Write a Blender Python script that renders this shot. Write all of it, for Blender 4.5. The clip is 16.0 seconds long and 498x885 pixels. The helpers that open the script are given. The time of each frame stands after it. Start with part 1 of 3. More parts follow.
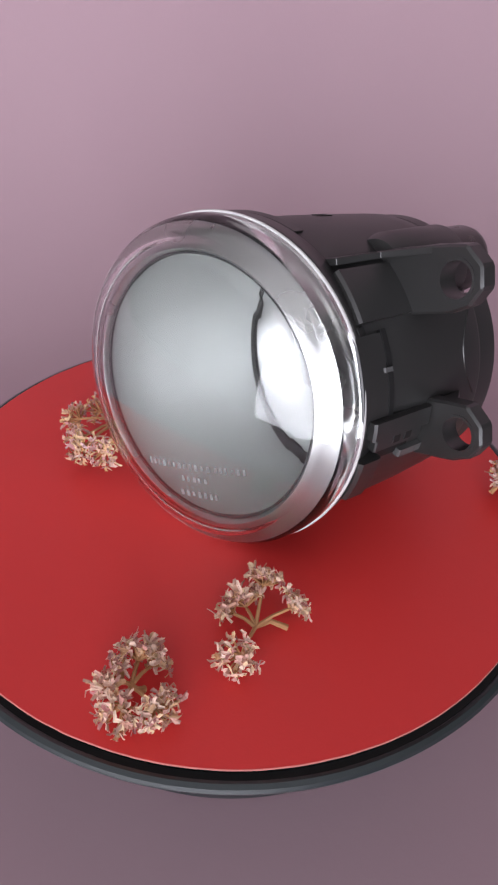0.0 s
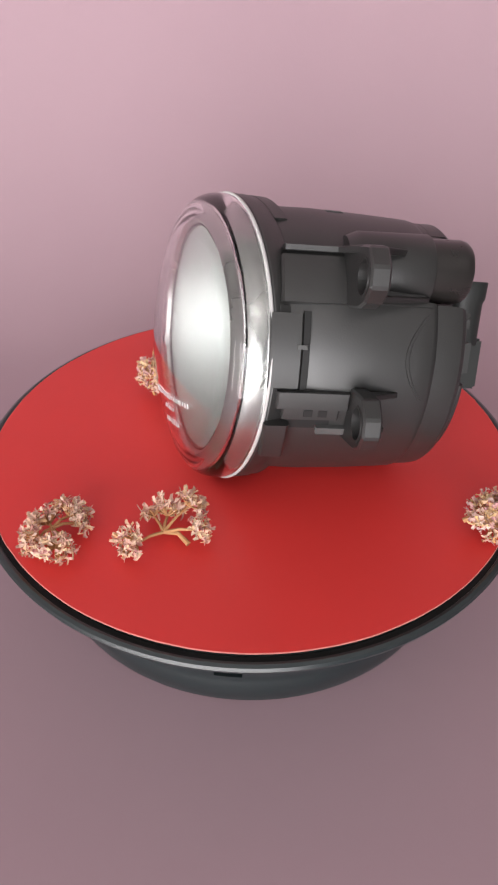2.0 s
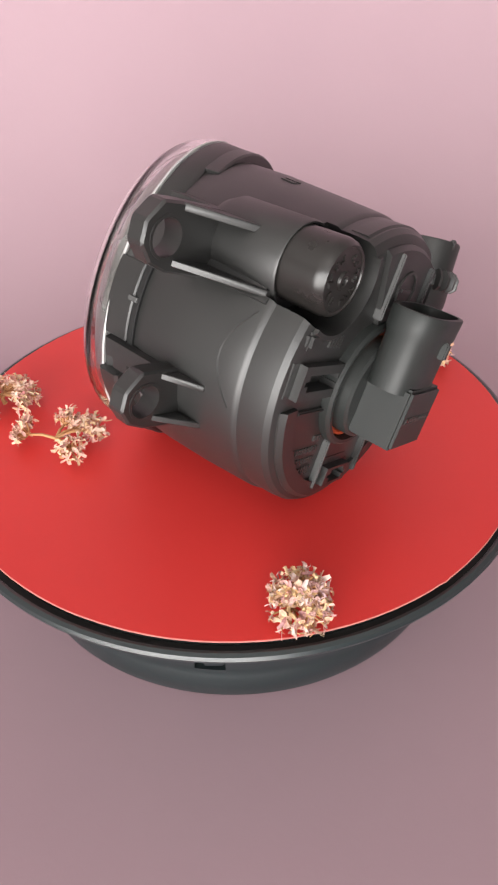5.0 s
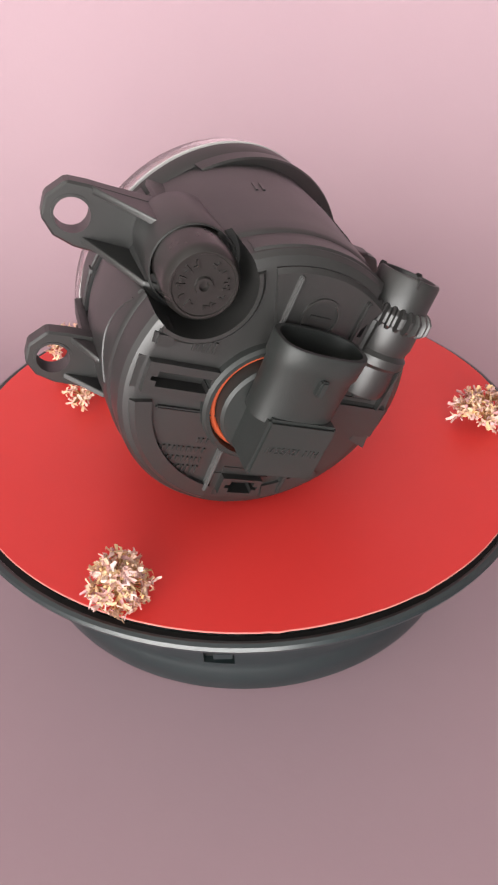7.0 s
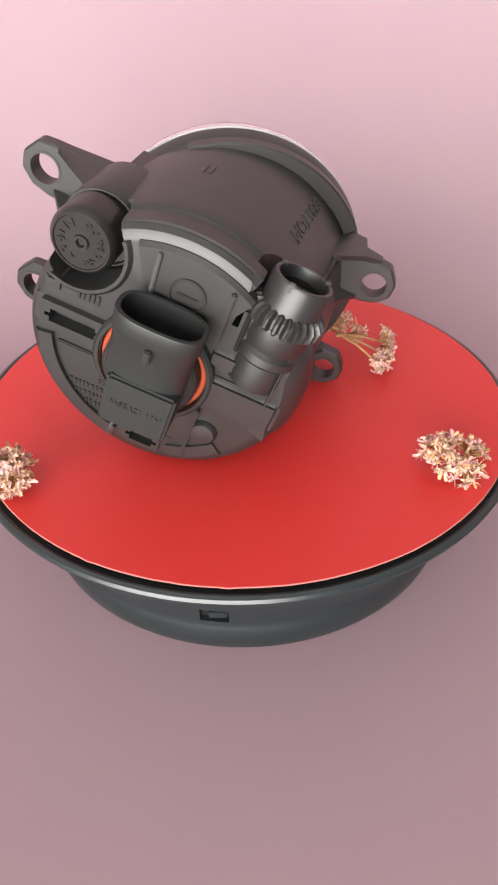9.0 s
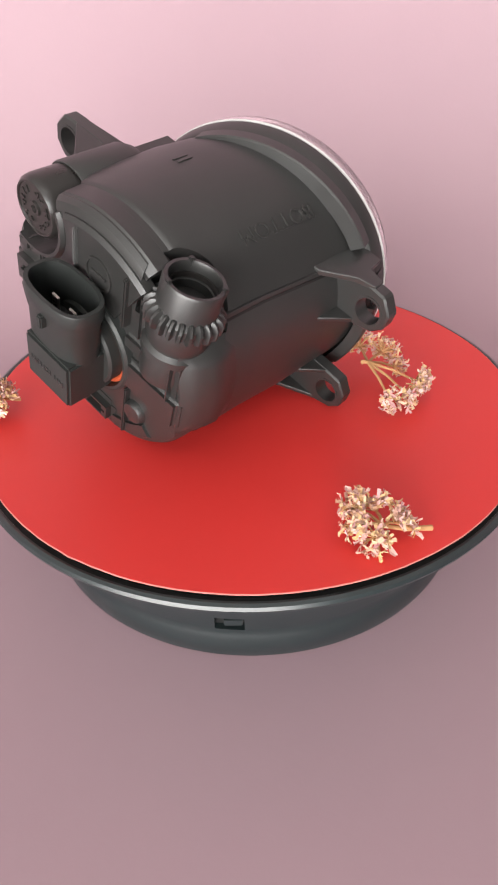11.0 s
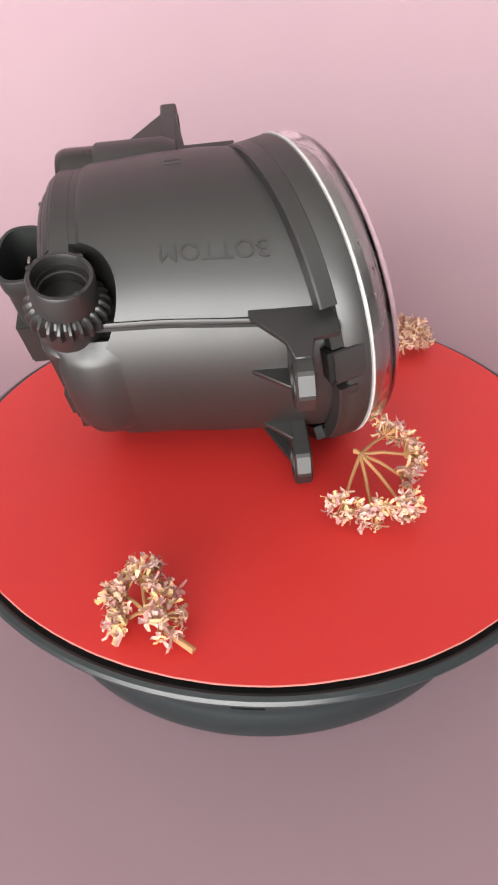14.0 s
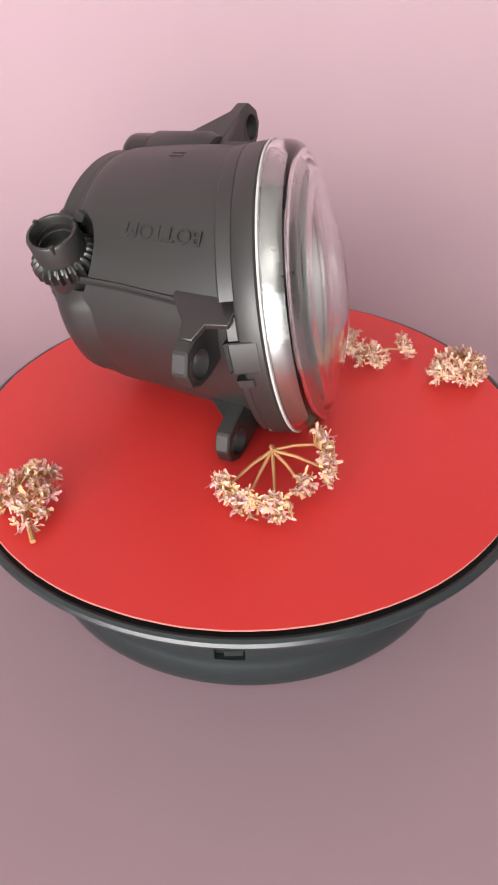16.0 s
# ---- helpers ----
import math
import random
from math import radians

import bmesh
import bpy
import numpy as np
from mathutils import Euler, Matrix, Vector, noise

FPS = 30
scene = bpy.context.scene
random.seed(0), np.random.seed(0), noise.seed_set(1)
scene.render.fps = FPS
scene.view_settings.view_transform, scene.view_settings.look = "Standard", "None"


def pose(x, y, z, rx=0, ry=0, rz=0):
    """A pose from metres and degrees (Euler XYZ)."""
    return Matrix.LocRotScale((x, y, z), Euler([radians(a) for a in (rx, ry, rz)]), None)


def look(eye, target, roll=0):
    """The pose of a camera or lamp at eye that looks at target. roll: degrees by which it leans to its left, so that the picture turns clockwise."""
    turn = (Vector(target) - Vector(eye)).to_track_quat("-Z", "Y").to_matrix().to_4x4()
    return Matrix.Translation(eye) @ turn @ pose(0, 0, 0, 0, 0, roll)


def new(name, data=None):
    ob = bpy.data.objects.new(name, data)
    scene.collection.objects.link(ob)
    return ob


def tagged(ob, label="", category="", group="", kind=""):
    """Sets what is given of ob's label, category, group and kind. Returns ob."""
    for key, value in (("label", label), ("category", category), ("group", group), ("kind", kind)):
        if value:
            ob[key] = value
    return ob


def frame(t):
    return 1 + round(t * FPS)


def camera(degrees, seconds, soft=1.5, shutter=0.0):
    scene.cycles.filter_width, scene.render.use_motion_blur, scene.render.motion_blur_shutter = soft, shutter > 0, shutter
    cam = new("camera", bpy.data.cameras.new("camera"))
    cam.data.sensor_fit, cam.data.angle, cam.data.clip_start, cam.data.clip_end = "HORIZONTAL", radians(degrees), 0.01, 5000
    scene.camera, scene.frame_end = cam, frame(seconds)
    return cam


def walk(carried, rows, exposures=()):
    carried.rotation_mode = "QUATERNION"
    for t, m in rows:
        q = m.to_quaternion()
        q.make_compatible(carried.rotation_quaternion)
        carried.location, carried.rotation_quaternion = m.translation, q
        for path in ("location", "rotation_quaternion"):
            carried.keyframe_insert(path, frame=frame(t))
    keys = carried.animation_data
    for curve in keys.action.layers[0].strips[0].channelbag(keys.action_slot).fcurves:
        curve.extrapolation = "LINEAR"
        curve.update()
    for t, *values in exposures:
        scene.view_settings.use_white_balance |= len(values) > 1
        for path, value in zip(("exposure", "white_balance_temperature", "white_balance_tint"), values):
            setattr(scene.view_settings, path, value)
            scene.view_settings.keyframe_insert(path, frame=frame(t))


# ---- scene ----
cam = camera(43.66, 16.0, soft=2.2)
PATH = [
    (0.0, -0.0058, -0.1641, 0.1421, 52.35, -2.56, -1.39),
    (0.5, 0.0011, -0.1789, 0.1498, 52.63, -2.22, -1.50),
    (1.0, 0.0052, -0.1882, 0.1590, 50.60, -2.00, -0.91),
    (1.5, 0.0035, -0.1926, 0.1584, 51.48, -1.38, -0.56),
    (2.0, -0.0036, -0.1971, 0.1495, 51.96, -0.73, -0.21),
    (2.5, 0.0001, -0.1921, 0.1405, 52.34, -0.98, -1.09),
    (3.0, -0.0070, -0.1927, 0.1376, 53.01, -0.66, -1.33),
    (3.5, 0.0019, -0.1867, 0.1350, 51.70, 0.08, -0.90),
    (4.0, 0.0039, -0.1861, 0.1324, 51.83, 0.11, -0.91),
    (4.5, 0.0037, -0.1898, 0.1339, 51.58, 0.50, -0.51),
    (4.7, 0.0038, -0.1905, 0.1338, 52.09, 0.27, -0.65),
    (6.8, 0.0019, -0.1929, 0.1345, 52.27, 0.33, -0.63),
    (7.0, 0.0030, -0.1952, 0.1324, 52.88, 0.67, -0.17),
    (7.5, 0.0035, -0.2017, 0.1332, 53.35, 0.85, 0.03),
    (8.0, 0.0100, -0.2097, 0.1346, 53.01, 1.03, 0.48),
    (8.5, 0.0086, -0.2104, 0.1344, 52.67, 0.86, 0.61),
    (9.0, 0.0085, -0.2081, 0.1333, 52.26, 0.85, 1.17),
    (9.2, 0.0076, -0.2076, 0.1322, 52.38, 0.70, 0.78),
    (11.3, 0.0011, -0.2044, 0.1279, 52.89, 1.13, -0.18),
    (11.5, 0.0019, -0.2045, 0.1270, 53.26, 1.30, -0.15),
    (12.0, 0.0024, -0.2025, 0.1271, 53.13, 1.02, -0.65),
    (12.5, 0.0017, -0.2009, 0.1265, 53.54, 0.94, -0.89),
    (13.0, -0.0027, -0.1903, 0.1283, 53.23, 0.83, -1.45),
    (13.5, -0.0050, -0.1818, 0.1268, 53.86, 0.61, -1.70),
    (14.0, -0.0090, -0.1788, 0.1251, 53.68, 0.57, -1.88),
    (14.5, -0.0077, -0.1777, 0.1259, 53.22, 0.75, -1.64),
    (15.0, -0.0025, -0.1814, 0.1300, 52.84, 0.90, -1.52),
    (15.5, -0.0023, -0.1912, 0.1333, 52.96, 0.63, -1.50),
    (16.0, -0.0027, -0.1960, 0.1326, 52.76, 0.62, -1.36),
]
walk(cam, [(t, pose(*row)) for t, *row in PATH],
     exposures=[(0.0, -0.88, 5950, 15), (0.5, -0.68, 6100, 14), (1.0, -0.54, 6250, 13), (1.5, -0.50, 6350, 12), (2.5, -0.52, 6400, 11), (3.5, -0.46, 6450, 10), (4.5, -0.18, 6500, 9), (7.0, -0.08, 6500, 8), (9.0, 0.02, 6500, 8), (12.5, 0.02, 6500, 8), (14.0, -0.04, 6500, 8), (16.0, -0.10, 6500, 9)])
SPIN = -15.117      # degrees a second of the turntable

# ---------------------------------------------------------------- light
world = bpy.data.worlds.new("sky")
scene.world = world
world.use_nodes = True
wn = world.node_tree
sky = wn.nodes.new("ShaderNodeTexSky")
sky.sky_type = "NISHITA"
sky.sun_disc = False
sky.sun_elevation = radians(35)
sky.sun_rotation = radians(220)
wn.links.new(sky.outputs["Color"], wn.nodes["Background"].inputs["Color"])
wn.nodes["Background"].inputs["Strength"].default_value = 0.1


def area_lamp(name, eye, target, width, height, watts, colour):
    data = bpy.data.lights.new(name, "AREA")
    data.shape, data.size, data.size_y, data.energy, data.color = "RECTANGLE", width, height, watts, colour
    ob = new(name, data)
    ob.matrix_world = look(eye, target)
    return ob


area_lamp("window_light", (-0.80, -2.62, 0.30), (0.0, 0.0, 0.05), 3.1, 1.8, 232, (1.0, 0.97, 0.96))
# weak fill added overhead; no real lamp is known there
area_lamp("top_fill", (0.25, -1.35, 1.76), (0.1, -0.6, 0.0), 0.7, 0.5, 4, (1.0, 0.95, 0.90))


# ---------------------------------------------------------------- materials
def material(name, colour, rough=0.5, metal=0.0, second=None, scale=60.0, bump=0.0, bump_scale=900.0, stretch=(1, 1, 1), rough_spread=0.1, spec=0.5):
    """A surface with two scales of variation in colour and gloss, and a fine relief."""
    m = bpy.data.materials.new(name)
    m.use_nodes = True
    nt = m.node_tree
    b = nt.nodes["Principled BSDF"]
    b.inputs["Metallic"].default_value = metal
    b.inputs["Specular IOR Level"].default_value = spec
    co = nt.nodes.new("ShaderNodeTexCoord")
    mp = nt.nodes.new("ShaderNodeMapping")
    mp.inputs["Scale"].default_value = stretch
    nt.links.new(co.outputs["Object"], mp.inputs["Vector"])
    big = nt.nodes.new("ShaderNodeTexNoise")
    big.inputs["Scale"].default_value, big.inputs["Detail"].default_value = scale, 5
    fine = nt.nodes.new("ShaderNodeTexNoise")
    fine.inputs["Scale"].default_value, fine.inputs["Detail"].default_value = bump_scale, 3
    for n in (big, fine):
        nt.links.new(mp.outputs["Vector"], n.inputs["Vector"])
    mix = nt.nodes.new("ShaderNodeMix")
    mix.data_type = "RGBA"
    mix.inputs["A"].default_value = (*colour, 1)
    mix.inputs["B"].default_value = (*(second or [c * 0.82 for c in colour]), 1)
    nt.links.new(big.outputs["Fac"], mix.inputs["Factor"])
    nt.links.new(mix.outputs["Result"], b.inputs["Base Color"])
    rr = nt.nodes.new("ShaderNodeMapRange")
    rr.inputs["To Min"].default_value, rr.inputs["To Max"].default_value = max(rough - rough_spread, 0.02), min(rough + rough_spread, 1)
    nt.links.new(big.outputs["Fac"], rr.inputs["Value"])
    nt.links.new(rr.outputs["Result"], b.inputs["Roughness"])
    if bump:
        bp = nt.nodes.new("ShaderNodeBump")
        bp.inputs["Strength"].default_value, bp.inputs["Distance"].default_value = bump, 0.0003
        nt.links.new(fine.outputs["Fac"], bp.inputs["Height"])
        nt.links.new(bp.outputs["Normal"], b.inputs["Normal"])
    return m


def clear_material(name, ior=1.49, rough=0.02):
    m = bpy.data.materials.new(name)
    m.use_nodes = True
    b = m.node_tree.nodes["Principled BSDF"]
    b.inputs["Base Color"].default_value = (0.97, 0.985, 0.98, 1)
    b.inputs["Transmission Weight"].default_value = 1.0
    b.inputs["IOR"].default_value, b.inputs["Roughness"].default_value = ior, rough
    return m


def petal_material(name, stops):
    """Dry petals: a colour for each petal out of a few, with veins."""
    m = bpy.data.materials.new(name)
    m.use_nodes = True
    nt = m.node_tree
    b = nt.nodes["Principled BSDF"]
    geo = nt.nodes.new("ShaderNodeNewGeometry")
    ramp = nt.nodes.new("ShaderNodeValToRGB")
    ramp.color_ramp.elements[0].color = (*stops[0], 1)
    ramp.color_ramp.elements[1].color = (*stops[-1], 1)
    for i, c in enumerate(stops[1:-1]):
        e = ramp.color_ramp.elements.new((i + 1) / (len(stops) - 1))
        e.color = (*c, 1)
    nt.links.new(geo.outputs["Random Per Island"], ramp.inputs["Fac"])
    n = nt.nodes.new("ShaderNodeTexNoise")
    n.inputs["Scale"].default_value, n.inputs["Detail"].default_value = 700, 4
    co = nt.nodes.new("ShaderNodeTexCoord")
    nt.links.new(co.outputs["Object"], n.inputs["Vector"])
    mix = nt.nodes.new("ShaderNodeMix")
    mix.data_type, mix.blend_type = "RGBA", "MULTIPLY"
    mix.inputs["Factor"].default_value = 0.75
    nt.links.new(ramp.outputs["Color"], mix.inputs["A"])
    rr = nt.nodes.new("ShaderNodeMapRange")
    rr.inputs["From Min"].default_value, rr.inputs["From Max"].default_value = 0.35, 0.6
    rr.inputs["To Min"].default_value, rr.inputs["To Max"].default_value = 0.62, 0.95
    nt.links.new(n.outputs["Fac"], rr.inputs["Value"])
    nt.links.new(rr.outputs["Result"], mix.inputs["B"])
    nt.links.new(mix.outputs["Result"], b.inputs["Base Color"])
    b.inputs["Roughness"].default_value = 0.8
    b.inputs["Specular IOR Level"].default_value = 0.2
    thin = nt.nodes.new("ShaderNodeBsdfTranslucent")
    nt.links.new(mix.outputs["Result"], thin.inputs["Color"])
    both = nt.nodes.new("ShaderNodeMixShader")
    both.inputs["Fac"].default_value = 0.22
    nt.links.new(b.outputs["BSDF"], both.inputs[1])
    nt.links.new(thin.outputs["BSDF"], both.inputs[2])
    nt.links.new(both.outputs["Shader"], nt.nodes["Material Output"].inputs["Surface"])
    return m


PAPER = material("mauve_paper", (0.384, 0.265, 0.292), 0.85, second=(0.342, 0.226, 0.264), scale=5, bump=0.15, bump_scale=500, rough_spread=0.05)
PLASTER = material("pale_plaster", (0.34, 0.315, 0.31), 0.9, scale=3, bump=0.2, bump_scale=60)
# white of the unseen ceiling, which bounces window light down
CEILING = material("unseen_bounce_white", (0.74, 0.73, 0.71), 0.9, scale=3, bump=0.2, bump_scale=60)
# dark tone for unseen walls, chosen to darken reflections and fill
DIM = material("unseen_dim_wall", (0.085, 0.078, 0.082), 0.85, scale=3, bump=0.2, bump_scale=60)
RED = material("red_card", (0.68, 0.036, 0.031), 0.5, second=(0.63, 0.031, 0.027), scale=25, bump=0.10, bump_scale=1500, rough_spread=0.05)
CARD_EDGE = material("card_edge", (0.64, 0.22, 0.19), 0.8, scale=200)
PLATTER = material("black_plastic_gloss", (0.016, 0.018, 0.018), 0.20, second=(0.014, 0.016, 0.016), scale=40, bump=0.03)
BASE = material("grey_black_plastic", (0.016, 0.025, 0.026), 0.32, second=(0.012, 0.019, 0.020), scale=30, bump=0.05, spec=0.8)
# near-black put into gaps and recess floors in place of their shade
RECESS_SHADE = material("recess_shade_black", (0.004, 0.004, 0.004), 0.7, scale=50)
HOUSING = material("black_housing_plastic", (0.019, 0.0188, 0.0180), 0.43, second=(0.014, 0.0138, 0.0132), scale=45, bump=0.08, bump_scale=1800, rough_spread=0.06, spec=0.78)
CAPMAT = material("glossy_black_plastic", (0.016, 0.014, 0.013), 0.30, second=(0.020, 0.018, 0.017), scale=120, bump=0.05, bump_scale=700)
PLUG = material("connector_plastic", (0.022, 0.024, 0.023), 0.48, second=(0.016, 0.018, 0.017), scale=60, bump=0.10, bump_scale=2000, spec=0.42)
WORN = material("scuffed_edge", (0.09, 0.09, 0.088), 0.5, second=(0.05, 0.05, 0.05), scale=300, spec=0.3)
RELIEF = material("raised_mark_plastic", (0.030, 0.029, 0.028), 0.32, scale=150, spec=0.45)
ORANGE = material("orange_rubber", (0.48, 0.085, 0.03), 0.5, second=(0.38, 0.06, 0.02), scale=150)
SATIN = material("satin_aluminised", (0.40, 0.415, 0.40), 0.66, metal=0.95, second=(0.36, 0.375, 0.36), scale=30)
CHROME = material("vapour_chrome", (0.42, 0.43, 0.42), 0.40, metal=1.0, second=(0.54, 0.56, 0.55), scale=140, rough_spread=0.10)
BEZEL = material("bezel_chrome", (0.46, 0.455, 0.44), 0.28, metal=1.0, second=(0.36, 0.355, 0.35), scale=30, rough_spread=0.04)
GLASS = clear_material("clear_lens", 1.49, 0.04)
FROST = clear_material("moulded_lens_mark", 1.49, 0.35)
SEAL = material("lens_seal", (0.50, 0.49, 0.48), 0.3, second=(0.4, 0.39, 0.38), scale=200)
PIN = material("tin_pin", (0.6, 0.58, 0.54), 0.3, metal=1.0, scale=200)
STEM = material("dry_stem", (0.54, 0.30, 0.13), 0.75, second=(0.36, 0.17, 0.07), scale=250, bump=0.3, bump_scale=1200)
PETAL_PALE = petal_material("pale_dry_petals", [(0.84, 0.58, 0.26), (0.80, 0.53, 0.46), (0.64, 0.34, 0.35), (0.88, 0.70, 0.44), (0.76, 0.46, 0.20), (0.80, 0.56, 0.56), (0.88, 0.70, 0.58)])
PETAL_DARK = petal_material("dusky_dry_petals", [(0.86, 0.62, 0.36), (0.56, 0.23, 0.23), (0.90, 0.70, 0.54), (0.72, 0.40, 0.35), (0.90, 0.74, 0.50), (0.80, 0.50, 0.28), (0.86, 0.66, 0.58)])


# ---------------------------------------------------------------- mesh helpers
def part(name, bm, mat, parent=None, label="", smooth=True, angle=35):
    """Links a bmesh as one mesh object under a thing or under a part."""
    me = bpy.data.meshes.new(name)
    bmesh.ops.recalc_face_normals(bm, faces=bm.faces)
    bm.to_mesh(me)
    bm.free()
    return part_mesh(name, me, mat, parent, label, smooth, angle)


def part_mesh(name, me, mat, parent=None, label="", smooth=True, angle=35):
    me.materials.clear()
    me.materials.append(mat)
    if smooth:
        me.shade_smooth()
        me.set_sharp_from_angle(angle=radians(angle))
    ob = new(name, me)
    if parent:
        ob.parent = parent
    if label:
        ob["label"] = label
    return ob


def ring_faces(bm, a, b):
    n = len(a)
    for i in range(n):
        bm.faces.new((a[i], a[(i + 1) % n], b[(i + 1) % n], b[i]))


def loft(rings, close_start=True, close_end=True, wrap=False):
    """A skin over rings of points."""
    bm = bmesh.new()
    vs = [[bm.verts.new(p) for p in r] for r in rings]
    for a, b in zip(vs, vs[1:]):
        ring_faces(bm, a, b)
    if wrap:
        ring_faces(bm, vs[-1], vs[0])
    else:
        if close_start:
            bm.faces.new(vs[0][::-1])
        if close_end:
            bm.faces.new(vs[-1])
    return bm


def lathe(profile, axis="z", centre=(0, 0, 0), n=64, wrap=False, ends=(True, True)):
    """Turns (radius, height) pairs about an axis through centre."""
    rings = []
    for r, h in profile:
        ring = []
        for i in range(n):
            a = 2 * math.pi * i / n
            c, s = r * math.cos(a), r * math.sin(a)
            p = (c, s, h) if axis == "z" else (c, h, s) if axis == "y" else (h, c, s)
            ring.append([p[k] + centre[k] for k in range(3)])
        rings.append(ring)
    return loft(rings, ends[0], ends[1], wrap)


def box(x0, x1, y0, y1, z0, z1, bevel=0.6, segments=2):
    bm = bmesh.new()
    bmesh.ops.create_cube(bm, size=1, matrix=Matrix.LocRotScale(((x0 + x1) / 2, (y0 + y1) / 2, (z0 + z1) / 2), None, (abs(x1 - x0), abs(y1 - y0), abs(z1 - z0))))
    if bevel:
        bmesh.ops.bevel(bm, geom=bm.edges[:], offset=bevel, segments=segments, affect="EDGES")
    return bm


def prism(outline, y0, y1, hole=None, bevel=0.0, plane="xz"):
    """A plate: an outline in a plane, drawn out along the third axis, with one round hole."""
    bm = bmesh.new()

    def at(p, h):
        return (p[0], h, p[1]) if plane == "xz" else (p[0], p[1], h)
    n = len(outline)
    if hole:
        cx, cz, r, k = *hole, 24
        circle = [(cx + r * math.cos(2 * math.pi * i / k), cz + r * math.sin(2 * math.pi * i / k)) for i in range(k)]
    caps = []
    for h in (y0, y1):
        edges = []
        vs = [bm.verts.new(at(p, h)) for p in outline]
        edges += [bm.edges.new((vs[i], vs[(i + 1) % n])) for i in range(n)]
        cs = []
        if hole:
            cs = [bm.verts.new(at(p, h)) for p in circle]
            edges += [bm.edges.new((cs[i], cs[(i + 1) % k])) for i in range(k)]
        bmesh.ops.triangle_fill(bm, use_beauty=True, use_dissolve=False, edges=edges)
        caps.append((vs, cs))
    ring_faces(bm, caps[0][0], caps[1][0])
    if hole:
        ring_faces(bm, caps[0][1], caps[1][1])
    if bevel:
        bmesh.ops.recalc_face_normals(bm, faces=bm.faces)
        es = [e for e in bm.edges if len(e.link_faces) == 2 and e.calc_face_angle(0) > 0.6]
        bmesh.ops.bevel(bm, geom=es, offset=bevel, segments=1, affect="EDGES")
    return bm


def scaled(bm, k=0.001):
    bmesh.ops.scale(bm, vec=(k, k, k), verts=bm.verts)
    return bm


def carve(bm, cutters):
    """The mesh of bm with the cutters taken out of it."""
    made = []
    for b in (bm, *cutters):
        me = bpy.data.meshes.new("carving")
        bmesh.ops.recalc_face_normals(b, faces=b.faces)
        b.to_mesh(me)
        b.free()
        made.append(new("carving", me))
    for c in made[1:]:
        mod = made[0].modifiers.new("cut", "BOOLEAN")
        mod.operation, mod.object, mod.solver = "DIFFERENCE", c, "EXACT"
    out = bpy.data.meshes.new_from_object(made[0].evaluated_get(bpy.context.evaluated_depsgraph_get()))
    for o in made:
        me = o.data
        bpy.data.objects.remove(o)
        bpy.data.meshes.remove(me)
    return out


def tube_along(points, radii, n=8):
    """A round stalk along points."""
    rings = []
    pts = [Vector(p) for p in points]
    for i, p in enumerate(pts):
        d = (pts[min(i + 1, len(pts) - 1)] - pts[max(i - 1, 0)]).normalized()
        side = d.cross(Vector((0.13, 0.31, 0.94))).normalized()
        up = side.cross(d)
        rings.append([p + radii[i] * (math.cos(2 * math.pi * k / n) * side + math.sin(2 * math.pi * k / n) * up) for k in range(n)])
    return loft(rings)


def bevelled_text(words, size, depth):
    """The words as a mesh in the plane z = 0, centred."""
    cu = bpy.data.curves.new("lettering", "FONT")
    cu.body, cu.size, cu.extrude, cu.align_x, cu.align_y = words, size, depth, "CENTER", "CENTER"
    ob = new("lettering", cu)
    me = bpy.data.meshes.new_from_object(ob.evaluated_get(bpy.context.evaluated_depsgraph_get()))
    bpy.data.objects.remove(ob)
    bm = bmesh.new()
    bm.from_mesh(me)
    bpy.data.meshes.remove(me)
    return bm


# ---------------------------------------------------------------- the setting
GROUND = -0.051


